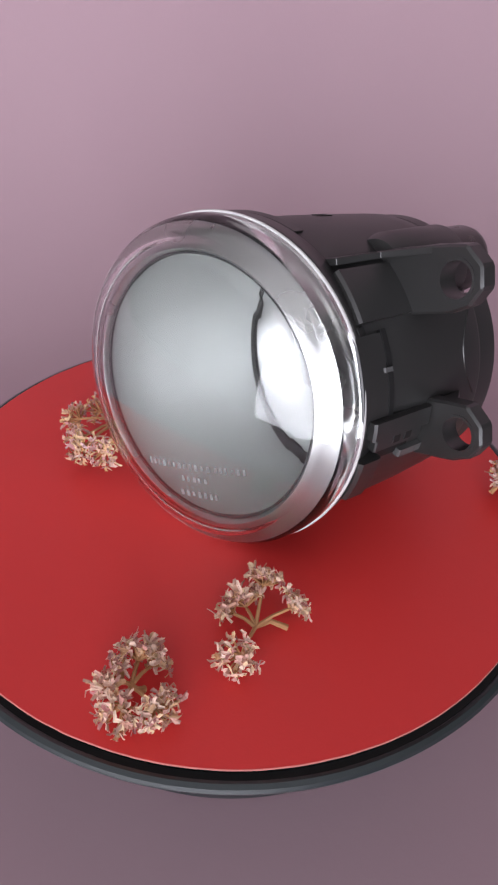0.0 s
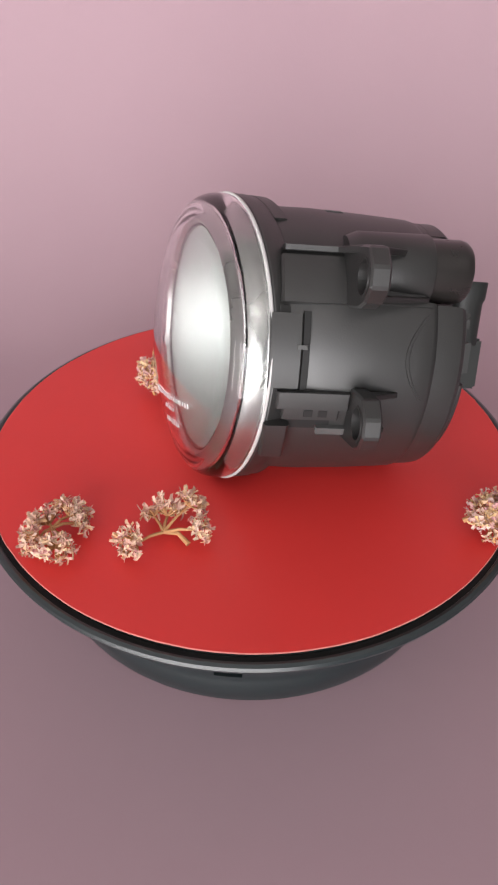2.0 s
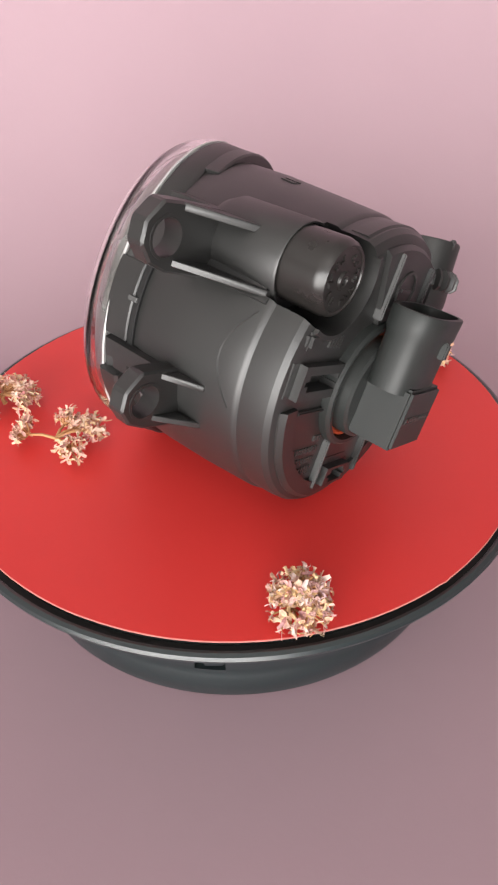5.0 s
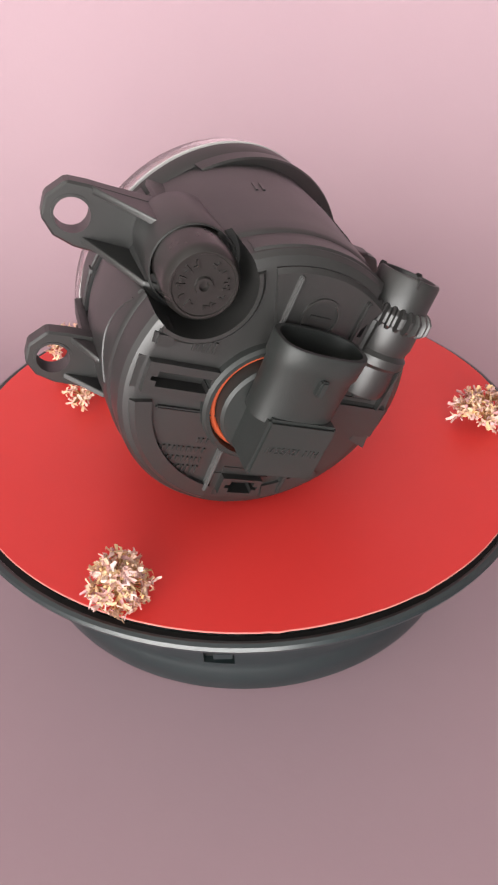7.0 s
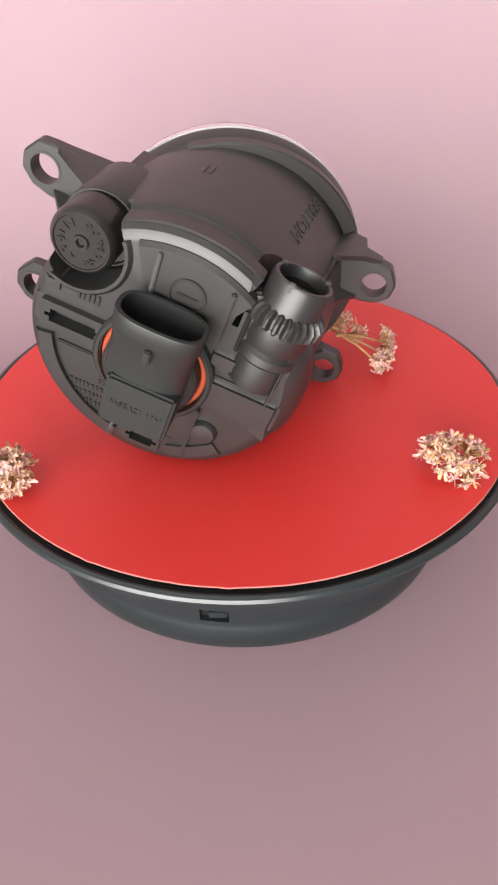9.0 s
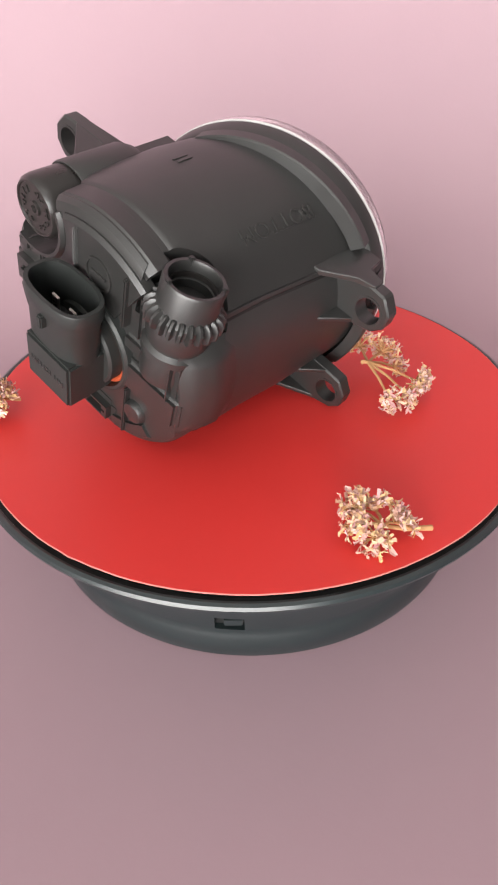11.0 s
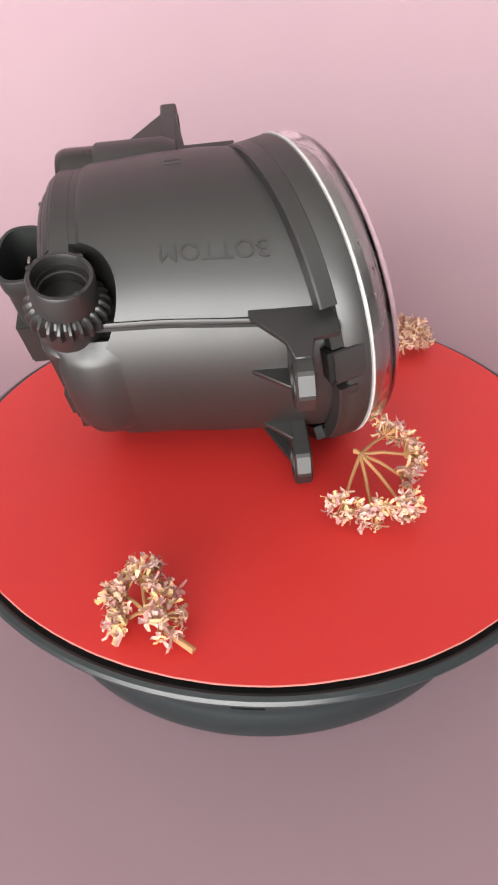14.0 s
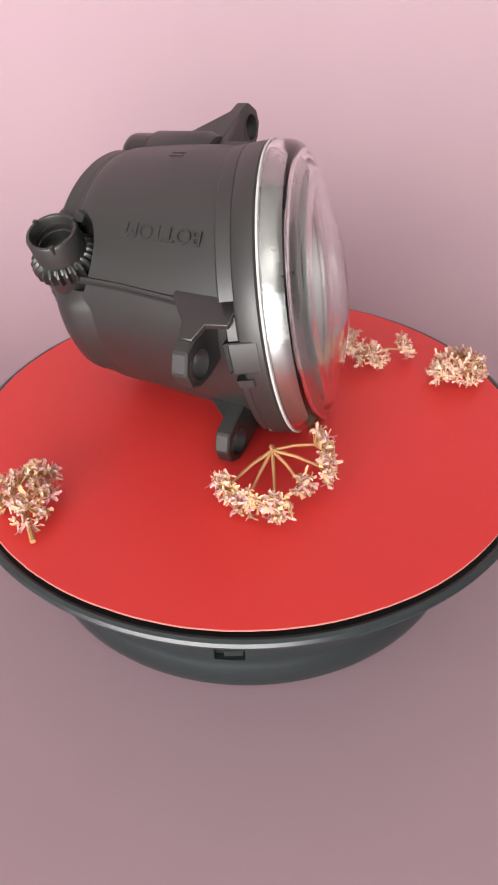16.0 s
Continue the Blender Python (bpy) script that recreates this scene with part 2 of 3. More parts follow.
def build_setting():
    # paper sweep: flat on the table, bent up behind
    prof = [(-0.40, GROUND), (-0.3, GROUND), (-0.2, GROUND), (0.06, GROUND), (0.11, GROUND)]
    for i in range(1, 13):
        a = math.pi / 2 * i / 12
        prof.append((0.11 + 0.22 * math.sin(a), GROUND + 0.22 * (1 - math.cos(a))))
    prof += [(0.33, 0.3), (0.33, 0.6), (0.33, 0.9)]
    back = []
    for k, (y, z) in enumerate(prof):
        (ya, za), (yb, zb) = prof[max(k - 1, 0)], prof[min(k + 1, len(prof) - 1)]
        d = Vector((yb - ya, zb - za)).normalized()
        back.append((y + d.y * 0.0012, z - d.x * 0.0012))
    loop = prof + back[::-1]
    bm = loft([[(x, y, z) for y, z in loop] for x in np.linspace(-0.9, 0.9, 13)])
    tagged(part("backdrop", bm, PAPER, angle=80), "plain mauve paper sweep bent up behind the turntable", "backdrop", kind="structure")
    # the table under it, and an unseen room added to shape the light
    tagged(part("ground", box(-1.3, 1.3, -0.46, 0.7, GROUND - 0.05, GROUND - 0.005, 0.003), PLASTER), "pale table top under the paper", "table top", kind="structure")
    tagged(part("floor", box(-3.2, 2.6, -3.1, 1.6, -0.85, -0.80, 0), PLASTER), "unseen floor of the added room", "floor", kind="structure")
    tagged(part("ceiling", box(-3.2, 2.6, -3.1, 1.6, 1.80, 1.85, 0), CEILING), "unseen white ceiling added to bounce light down", "ceiling", kind="structure")
    tagged(part("wall_north", box(-3.1, 2.6, 1.5, 1.6, -0.8, 1.8, 0), PLASTER), "unseen pale wall of the added room", "wall", kind="structure")
    # unseen east wall, dark so that chrome and housing reflect little
    tagged(part("wall_east", box(2.5, 2.6, -3.1, 1.5, -0.8, 1.8, 0), DIM), "unseen dark wall added to keep reflections dark", "wall", kind="structure")
    tagged(part("wall_west", box(-2.9, -2.8, -3.1, 1.5, -0.8, 1.8, 0), PLASTER), "unseen pale wall of the added room", "wall", kind="structure")
    # unseen south wall, dark for the same reflections, open at the window
    south = carve(box(-2.8, 2.5, -3.1, -3.0, -0.8, 1.8, 0), [box(-2.50, 0.90, -3.3, -2.8, -0.66, 1.26, 0)])
    tagged(part_mesh("wall_south", south, DIM, smooth=False), "unseen dark wall added round the window opening to keep reflections dark", "wall", kind="structure")


# ---------------------------------------------------------------- turntable, card
def build_turntable():
    table = new("turntable")
    tagged(table, "round black plastic turntable on mauve paper", "turntable")
    base = lathe([(0.0828, GROUND), (0.0846, GROUND + 0.0012), (0.0853, GROUND + 0.0042), (0.0852, GROUND + 0.0078), (0.0844, GROUND + 0.0112), (0.0839, GROUND + 0.0124), (0.0841, GROUND + 0.0150),
                  (0.0847, GROUND + 0.0200), (0.0862, GROUND + 0.0275), (0.0890, GROUND + 0.0345), (0.0930, GROUND + 0.0400), (0.0972, GROUND + 0.0435), (0.0972, GROUND + 0.0442), (0.060, GROUND + 0.0442)], n=160)
    base_mesh = carve(base, [box(-0.0125, -0.0030, -0.1, -0.078, -0.0370, -0.0306, 0)])
    body = part_mesh("base", base_mesh, BASE, table, "dark grey moulded bowl-shaped base with a wider foot", angle=28)
    port = part("port", box(-0.0124, -0.0031, -0.0812, -0.0785, -0.0369, -0.0307, 0.0002), RECESS_SHADE, body, "dark rectangular socket")
    part("contact", box(-0.0095, -0.0036, -0.0838, -0.0805, -0.0350, -0.0321, 0.0002), BASE, port, "grey tongue inside the socket")
    part("rim", lathe([(0.0900, -0.0066), (0.0985, -0.0066), (0.1003, -0.0058), (0.1009, -0.0049), (0.1021, -0.0045), (0.1031, -0.0037), (0.1034, -0.0026), (0.1029, -0.0016), (0.1018, -0.0012),
                       (0.1009, -0.0015), (0.1007, -0.0020), (0.1007, -0.0050), (0.0900, -0.0050)], n=192, wrap=True), BASE, table, "dark grey lip round the platter", angle=28)
    platter = part("platter", lathe([(0.050, -0.0046), (0.0985, -0.0046), (0.0988, -0.0042), (0.0988, -0.0006), (0.05, -0.0006)], n=192), PLATTER, table, "black platter under the card")
    # the gap's shade is a solid black ring
    part("groove", lathe([(0.0988, -0.0030), (0.1012, -0.0030), (0.1012, -0.0024), (0.0988, -0.0024)], n=192, wrap=True), RECESS_SHADE, platter, "black ring standing in for the shaded gap round the card")
    return table, platter


def build_card():
    card = new("card_disc")
    tagged(card, "round red card lying on the turntable", "card")
    n = 240
    rad = []
    for i in range(n):
        a = 2 * math.pi * i / n
        rad.append(0.0996 + 0.00018 * noise.noise((math.cos(a) * 4, math.sin(a) * 4, 0.3)) + 0.0001 * noise.noise((math.cos(a) * 30, math.sin(a) * 30, 2.3)))
    for deg in (44.7, 21.2):
        i = round(deg / 360 * n) % n
        rad[i] += 0.0003

    def ring(dr, z):
        return [((rad[i] + dr) * math.cos(2 * math.pi * i / n), (rad[i] + dr) * math.sin(2 * math.pi * i / n), z) for i in range(n)]
    part("sheet", loft([ring(-0.0003, -0.0005), ring(-0.00025, -0.00005), ring(-0.02, 0.0), ring(-0.06, 0.0)], True, True), RED, card)
    part("cut_edge", loft([ring(-0.0002, -0.0005), ring(0.0, -0.00045), ring(0.0, -0.0002), ring(-0.0002, -0.0001)], False, False, True), CARD_EDGE, card, "pale pink cut edge of the card")
    return card


# ---------------------------------------------------------------- the fog lamp, in millimetres of its own frame:
# y along the housing to the front, x to its side, z up, from the centre of the lens seam; the lens is set at a slant
SLANT = math.atan(0.30)
CX, CZ = -3.0, 0.8          # the housing's axis


def axis_at(y):
    """Where the housing's axis runs: it drifts a little towards the lens."""
    k = min(max((y + 40) / 30, 0), 1)
    return CX + 2.2 * k, CZ


def on_slant(bm):
    """From the lens's own slanting frame into the lamp's, and to metres."""
    bmesh.ops.rotate(bm, cent=(0, 0, 0), matrix=Matrix.Rotation(SLANT, 3, "Z"), verts=bm.verts)
    return scaled(bm)


def body_radius(y):
    prof = [(20, 43.2), (-8, 43.2), (-22, 43.0), (-42, 42.2), (-59, 41.2), (-60, 40.4), (-66, 40.0), (-68, 39.4)]
    for (y0, r0), (y1, r1) in zip(prof, prof[1:]):
        if y1 <= y <= y0:
            return r0 + (r1 - r0) * (y - y0) / (y1 - y0)
    return prof[-1][1]


def section(y, r, slope=0.0, n=120):
    ring = []
    cx, cz = axis_at(y)
    for i in range(n):
        a = 2 * math.pi * i / n
        x = cx + r * math.cos(a)
        ring.append((x, y + slope * x, cz + r * math.sin(a)))
    return ring


def arc_band(y0, y1, r0, r1, a0, a1, n=40, centre=(CX, CZ), soft=0.5):
    """A curved band round an axis along y, from angle a0 to a1 in degrees."""
    rings = []
    d = soft if y1 > y0 else -soft
    for i in range(n + 1):
        a = radians(a0 + (a1 - a0) * i / n)
        c, s = math.cos(a), math.sin(a)
        rings.append([(centre[0] + r * c, y, centre[1] + r * s) for y, r in ((y0, r0), (y0, r1 - soft), (y0 + d, r1), (y1 - d, r1), (y1, r1 - soft), (y1, r0))])
    return loft(rings)


def swell(profile, a0, a1, n=28):
    """A soft swelling on the housing: (y, rise) pairs, fading out towards the angles a0 and a1."""
    rings = []
    for i in range(n + 1):
        u = i / n
        a, k = radians(a0 + (a1 - a0) * u), min(1.0, math.sin(math.pi * u) * 2.2)
        c, q = math.cos(a), math.sin(a)
        ring = [(CX + (body_radius(y) - 0.3 + dr * k) * c, y, CZ + (body_radius(y) - 0.3 + dr * k) * q) for y, dr in profile]
        ring += [(CX + 33 * c, profile[-1][0] + 0.6, CZ + 33 * q), (CX + 33 * c, profile[0][0], CZ + 33 * q)]
        rings.append(ring)
    return loft(rings)


def build_ear(lamp, hx, hz, y, side, gussets, wing=None, plate=None):
    """A bracket plate with a hole, tapering gussets that run back to the housing, and a wing that runs on to the collar."""
    o = side
    root = lambda z: CX + o * math.sqrt(max(body_radius(y) ** 2 - (z - CZ) ** 2, 100))
    pts = [(root(hz - 8) - o * 5, hz - 8.4), (hx - o * 2, hz - 7.8), (hx + o * 3.4, hz - 6.2), (hx + o * 7.0, hz - 2.4), (hx + o * 7.0, hz + 2.8), (hx + o * 3.0, hz + 7.6), (hx - o * 2, hz + 8.0), (root(hz + 8) - o * 5, hz + 8.2)]
    ear = part("mounting_ear", scaled(prism(pts, y - 2.6, y + 2.6, (hx, hz, 4.5), 0.6)), HOUSING, lamp, "black plastic ear with a round bolt hole", angle=18)
    for z, back in gussets:
        r1 = CX + o * math.sqrt(max(body_radius(back) ** 2 - (z - CZ) ** 2, 100))
        tri = [(hx - o * 3.0, y - 2.0), (root(z) - o * 4, y - 2.0), (r1 - o * 4, back), (r1 + o * 0.3, back)]
        part("gusset", scaled(prism(tri, z - 0.8, z + 0.8, None, 0.2, "xy")), HOUSING, ear)
    if wing:
        z, front, back, reach = wing
        pts = [(hx - o * 2.0, y + 2.0), (hx - o * 2.0, y - 1.5), (root(z) - o * 0.2, back), (root(z) - o * 5, back), (root(z) - o * 5, front), (root(z) + o * reach, front), (root(z) + o * reach, y + 4.5)]
        part("wing", scaled(prism(pts, z - 0.9, z + 0.9, None, 0.2, "xy")), HOUSING, ear)
    if plate:
        z, outline = plate
        part("wing", scaled(prism(outline, z - 0.9, z + 0.9, None, 0.25, "xy")), HOUSING, ear)
    part("bolt_rim", scaled(lathe([(4.4, y - 2.8), (5.1, y - 2.8), (5.1, y + 2.8), (4.4, y + 2.8)], "y", (hx, 0, hz), 28, wrap=True)), HOUSING, ear)
    return ear


def long_ridge(angle, y0, y1, high, wide, n=14, drift=0.0):
    """A fine ridge along the housing."""
    rings = []
    for i in range(n + 1):
        y = y0 + (y1 - y0) * i / n
        (cx, cz), r = axis_at(y), body_radius(y)
        ring = []
        for d, h in ((-wide, -1.0), (-wide, high * 0.6), (-wide * 0.4, high), (wide * 0.4, high), (wide, -1.0)):
            a = radians(angle + drift * i / n) + d / r
            ring.append((cx + (r + h) * math.cos(a), y, cz + (r + h) * math.sin(a)))
        rings.append(ring)
    return loft(rings)


def on_body(bm, y_mid, angle, proud):
    """Wraps flat lettering round the body: its reading direction runs backwards, its tops turn to the side."""
    for v in bm.verts:
        x, yy, h = v.co
        y = y_mid - x
        r = body_radius(y)
        a = radians(angle) - yy / r
        rad = r + proud * (1 if h > 0 else -1)
        cx, cz = axis_at(y)
        v.co = (cx + rad * math.cos(a), y, cz + rad * math.sin(a))
    return bm


def strokes(rows, x0, z0, y, turn, proud=0.35):
    """Raised bars for lines of small moulded marks on the back plate."""
    bm = bmesh.new()
    rng = random.Random(7)
    m = Matrix.Rotation(radians(turn), 4, "Y")
    for k, (length, height) in enumerate(rows):
        x = 0.0
        while x < length:
            w = rng.uniform(0.8, 1.5)
            bmesh.ops.create_cube(bm, size=1, matrix=Matrix.Translation((x0, y, z0)) @ m @ Matrix.LocRotScale((x + w / 2, 0, -k * 3.3), None, (w * 0.55, proud, height)))
            x += w + 0.35
    return bm


def bowl_ring(r, y, d=0.0, up=0.0, n=96):
    """A ring of the reflector in the lens's frame: the deeper, the more it turns to the housing's own axis."""
    k = max(-y, 0) / 26
    f = 1.25 * SLANT * min(k, 1.0)
    ring = []
    for i in range(n):
        a = 2 * math.pi * i / n
        x = (r + d) * math.cos(a)
        ring.append((-13.2 * k + x * math.cos(f), y - d * 0.6 - x * math.sin(f), up - 1.0 * k + (r + d) * (1 + 0.10 * min(k, 1.0)) * math.sin(a)))
    return ring


SLOTS = ((-40.8, -17.5, -4.4, 9.0, -72.2), (-9.6, 7.6, -34.2, -23.8, -72.6))


def build_housing(lamp, cap, tube):
    slope = math.tan(SLANT)
    rings = [section(-1.2, 42.6, slope), section(-8.5, 43.0, slope * 0.97), section(-16, 43.0, slope * 0.6), section(-26, 43.0, slope * 0.15), section(-42, 42.2), section(-54, 41.5), section(-58.4, 41.2),
             section(-59.4, 40.9), section(-60.0, 40.4), section(-65.0, 40.2), section(-67.6, 39.8), section(-69.0, 38.8), section(-69.8, 37.2), section(-70.0, 35.6), section(-70.0, 12)]
    cuts = [lathe([(12.6, -90.0), (12.6, -56.0)], "y", (cap[0], 0, cap[1]), 48), lathe([(12.8, -9.0), (12.8, 40)], "z", (0, 0, 0), 48)]
    bmesh.ops.transform(cuts[1], matrix=tube, verts=cuts[1].verts)
    cuts += [box(x0 + 3.4, x1 - 3.0, -90, y1 + 6.4, (z0 + z1) / 2 - 2.3, (z0 + z1) / 2 + 2.3, 0) for x0, x1, z0, z1, y1 in SLOTS]
    hollow = loft([bowl_ring(q, y, n=72) for q, y in ((40.5, 20), (40.5, -2), (38.6, -6), (36.2, -12), (33.6, -19), (30.4, -25), (28.0, -31), (22, -39), (12, -42))])
    me = carve(scaled(loft(rings)), [scaled(c) for c in cuts] + [on_slant(hollow)])
    part_mesh("housing", me, HOUSING, lamp, "satin black moulded plastic housing", angle=26)
    # collar behind the lens, wider over the top
    part("collar", on_slant(lathe([(43, -0.1), (46.5, -0.1), (47.0, -0.7), (46.8, -6.4), (46.2, -7.2), (43, -7.4)], "y", (0, 0, 0), 128, wrap=True)), HOUSING, lamp, "black collar behind the lens")
    part("collar_lug", on_slant(arc_band(-6.4, -11.4, 42, 46.8, 41.5, 124, 50, (0, 0))), HOUSING, lamp)
    part("collar_lug", on_slant(arc_band(-6.4, -10.0, 42, 46.4, 205, 322, 50, (0, 0))), HOUSING, lamp)
    for a0, a1, back in ((161.4, 189.6, -10.6), (16.0, 27.0, -10.5)):
        panel = part("latch_panel", on_slant(arc_band(-1.6, back, 42, 47.05, a0, a1, 16, (0, 0))), HOUSING, lamp)
        # black strips stand in for the shade in the latch's joints
        for b in (a0, a1):
            part("latch_gap", on_slant(arc_band(-0.8, back - 0.6, 42, 46.9, b - 0.5, b + 0.5, 4, (0, 0), 0.15)), RECESS_SHADE, panel)
        part("latch_gap", on_slant(arc_band(back + 0.1, back - 1.5, 42, 46.2, a0, a1, 16, (0, 0), 0.2)), RECESS_SHADE, panel)
    part("latch_hook", on_slant(arc_band(-4.6, -10.0, 42, 47.5, 10.0, 13.2, 6, (0, 0))), HOUSING, lamp)
    part("collar_ledge", on_slant(arc_band(-6.8, -10.5, 42, 46.4, 28.0, 36.0, 10, (0, 0))), HOUSING, lamp)
    part("collar_ledge", on_slant(arc_band(-6.8, -9.4, 42, 46.4, -24, 9.0, 20, (0, 0))), HOUSING, lamp)
    # slit and clip cage on the side; black bands give the shade in slits and gaps
    at = axis_at(-22)
    part("side_slit", scaled(arc_band(-21.4, -23.3, 41, 43.35, 162.5, 192.3, 20, at, 0.1)), RECESS_SHADE, lamp, "slightly raised black band standing in for a shaded slit")
    part("side_slit", scaled(arc_band(-14.5, -33.0, 41, 43.35, 191.4, 193.0, 3, at, 0.1)), RECESS_SHADE, lamp, "slightly raised black band standing in for a shaded slit")
    part("side_ledge", scaled(arc_band(-12.0, -21.2, 41, 43.7, 163.5, 191.0, 20, at, 0.4)), HOUSING, lamp)
    part("clip_pip", scaled(arc_band(-19.6, -22.8, 42, 44.2, 174.8, 176.4, 2, at, 0.3)), WORN, lamp, "small scuffed pip")
    part("ear_panel", scaled(arc_band(-15.0, -37.0, 40, 44.4, 141, 159.6, 18, at, 0.7)), HOUSING, lamp, "flat panel between the collar and the ear")
    cage = part("clip_cage", scaled(arc_band(-15.0, -36.0, 41, 45.6, 191.6, 198.0, 8, at, 0.6)), HOUSING, lamp, "clip plate with dark gaps under it")
    part("cage_rail", scaled(arc_band(-17.0, -33.5, 41, 44.8, 198.0, 203.0, 6, at, 0.4)), HOUSING, cage)
    for y0 in (-23.2, -27.4):
        part("cage_gap", scaled(arc_band(y0, y0 - 2.6, 41, 44.95, 198.8, 201.6, 4, at, 0.1)), RECESS_SHADE, cage)
    part("cage_gap", scaled(arc_band(-18.5, -31.5, 41, 43.4, 203.0, 208.4, 8, at, 0.1)), RECESS_SHADE, cage)
    part("cage_bar", scaled(arc_band(-27.5, -36.5, 41, 45.0, 206.6, 209.6, 4, at, 0.5)), WORN, cage, "scuffed clip bar")
    part("cage_block", scaled(arc_band(-12.0, -19.4, 41, 46.0, 205.0, 222.5, 14, at, 0.8)), HOUSING, cage)
    # seam along the side, facet
    part("seam_ridge", scaled(long_ridge(36.2, -10, -58.5, 0.7, 0.9, drift=2.0)), HOUSING, lamp)
    # shade below the seam's step, laid on as a black strip
    part("seam_gap", scaled(long_ridge(34.5, -12, -58.0, 0.22, 0.6, drift=2.0)), RECESS_SHADE, lamp, "black strip standing in for the shade under the seam")
    part("side_rib", scaled(long_ridge(157.5, -36, -58, 0.5, 0.9)), HOUSING, lamp)
    rings = []
    for i in range(21):
        a, b = radians(161 + 34 * i / 20), math.sin(math.pi * i / 20)
        rings.append([(CX + (body_radius(y) + dr) * math.cos(a), y, CZ + (body_radius(y) + dr) * math.sin(a)) for y, dr in ((-56.5 + 6.0 * b, -0.4), (-56.7 + 5.8 * b, 0.30), (-57.2 + 5.5 * b, 0.30), (-57.6 + 5.3 * b, -0.4))])
    part("half_moon", scaled(loft(rings)), HOUSING, lamp)


def build_lamp():
    lamp = new("fog_lamp")
    tagged(lamp, "round black fog lamp with clear domed lens on red card", "fog lamp")
    cap = (-31.4, 26.2)
    tube = Matrix.Translation((24.3, -64.0, 30.6)) @ Matrix.Rotation(radians(2.5), 4, "Y") @ Matrix.Rotation(radians(-7), 4, "X")
    build_housing(lamp, cap, tube)
    # ears
    build_ear(lamp, -56.4, 23.6, -35.6, -1, ((18.2, -57), (30.6, -50)), (30.6, -16, -55, 2.2))
    build_ear(lamp, -53.5, -14.9, -38.6, -1, ((-8.4, -50), (-19.8, -48.5)))
    build_ear(lamp, 49.7, 19.5, -6.6, 1, ((12.8, -20),), None, (27.2, [(26, -18.4), (33.6, -18.4), (42.8, -10.2), (48.6, -8.6), (48.6, -4.4), (42.6, -3.0), (41.8, 3.6), (26, 3.6)]))
    build_ear(lamp, 48.9, -20.6, -6.2, 1, ((-28.0, -17), (-13.5, -18)))
    # terraces on the back plate
    part("back_step", scaled(arc_band(-66, -71.5, 17, 36.6, 59, 112, 36, soft=1.1)), HOUSING, lamp)
    part("shoulder_rib", scaled(arc_band(-60.0, -68.6, 36.5, 40.4, 63, 118, 44, soft=2.0)), HOUSING, lamp)
    part("side_lump", scaled(swell([(-50, 0.0), (-55, 0.5), (-59, 2.2), (-63, 2.6), (-67, 1.6), (-69.4, 0.2), (-70.8, -2.4)], -18, 32)), HOUSING, lamp, "raised block under the adjuster")
    part("lump_ridge", scaled(box(27.4, 31.8, -60, -72.8, 1.0, 19, 2.0, 4)), HOUSING, lamp)
    part("plate_rim", scaled(arc_band(-66.0, -71.4, 32.0, 37.4, 190, 258, 36, soft=1.2)), HOUSING, lamp)
    part("plate_rim", scaled(arc_band(-66.0, -71.0, 31.6, 37.0, 288, 318, 20, soft=1.2)), HOUSING, lamp)
    # cap in its socket
    part("cap_socket", scaled(lathe([(2, -33.0), (9.4, -33.6), (10.9, -37.0), (11.1, -57.2), (10.8, -57.8), (10.4, -57.8), (10.2, -48.0), (2, -48.0)], "y", (cap[0] + 0.9, 0, cap[1] - 0.9), 56)), HOUSING, lamp, "round sleeve behind the cap")
    capo = part("cap", scaled(lathe([(9.0, -50), (9.2, -66.8), (8.8, -68.6), (8.0, -69.6), (7.5, -69.6), (7.3, -69.2), (2.2, -69.1), (2.0, -69.8), (1.2, -69.8), (0.9, -68.8), (0.2, -68.8)], "y", (cap[0], 0, cap[1]), 56)), CAPMAT, lamp, "glossy black round cap with a dished end")
    marks = bmesh.new()
    rng = random.Random(21)
    for k in range(15):
        a = 2 * math.pi * k / 15 + rng.uniform(-0.08, 0.08)
        if k in (4, 11):
            continue
        turn = Matrix.Translation((cap[0], -69.3, cap[1])) @ Matrix.Rotation(a, 4, "Y")
        bmesh.ops.create_cube(marks, size=1, matrix=turn @ Matrix.LocRotScale((5.4, 0, 0), None, (rng.uniform(1.2, 2.2), 0.6, 0.55)))
        bmesh.ops.create_cube(marks, size=1, matrix=turn @ Matrix.LocRotScale((5.4 + rng.uniform(-0.7, 0.7), 0, 0.6), None, (0.5, 0.6, 1.1)))
    tagged(part("cap_mark", scaled(marks), CAPMAT, capo, "ring of raised moulded marks", smooth=False), kind="stuff")
    part("recess_lip", scaled(arc_band(-69.0, -71.1, 12.5, 14.4, -118, 30, 40, cap, 0.9)), HOUSING, lamp, "rounded lip round the cap's recess")
    # slotted bosses
    for x0, x1, z0, z1, y1 in SLOTS:
        zc = (z0 + z1) / 2
        b = carve(scaled(box(x0, x1, -62, y1, z0, z1, 2.3, 4)), [scaled(box(x0 + 3.6, x1 - 3.2, -90, y1 + 6, zc - 2.1, zc + 2.1, 1.5))])
        slot = part_mesh("slot_boss", b, HOUSING, lamp, "rounded boss with a dark slot", smooth=False)
        # black sheet deepens the shade in the slot
        part("slot_floor", scaled(box(x0 + 3.8, x1 - 3.4, y1 + 5.0, y1 + 5.8, zc - 1.9, zc + 1.9, 0)), RECESS_SHADE, slot)
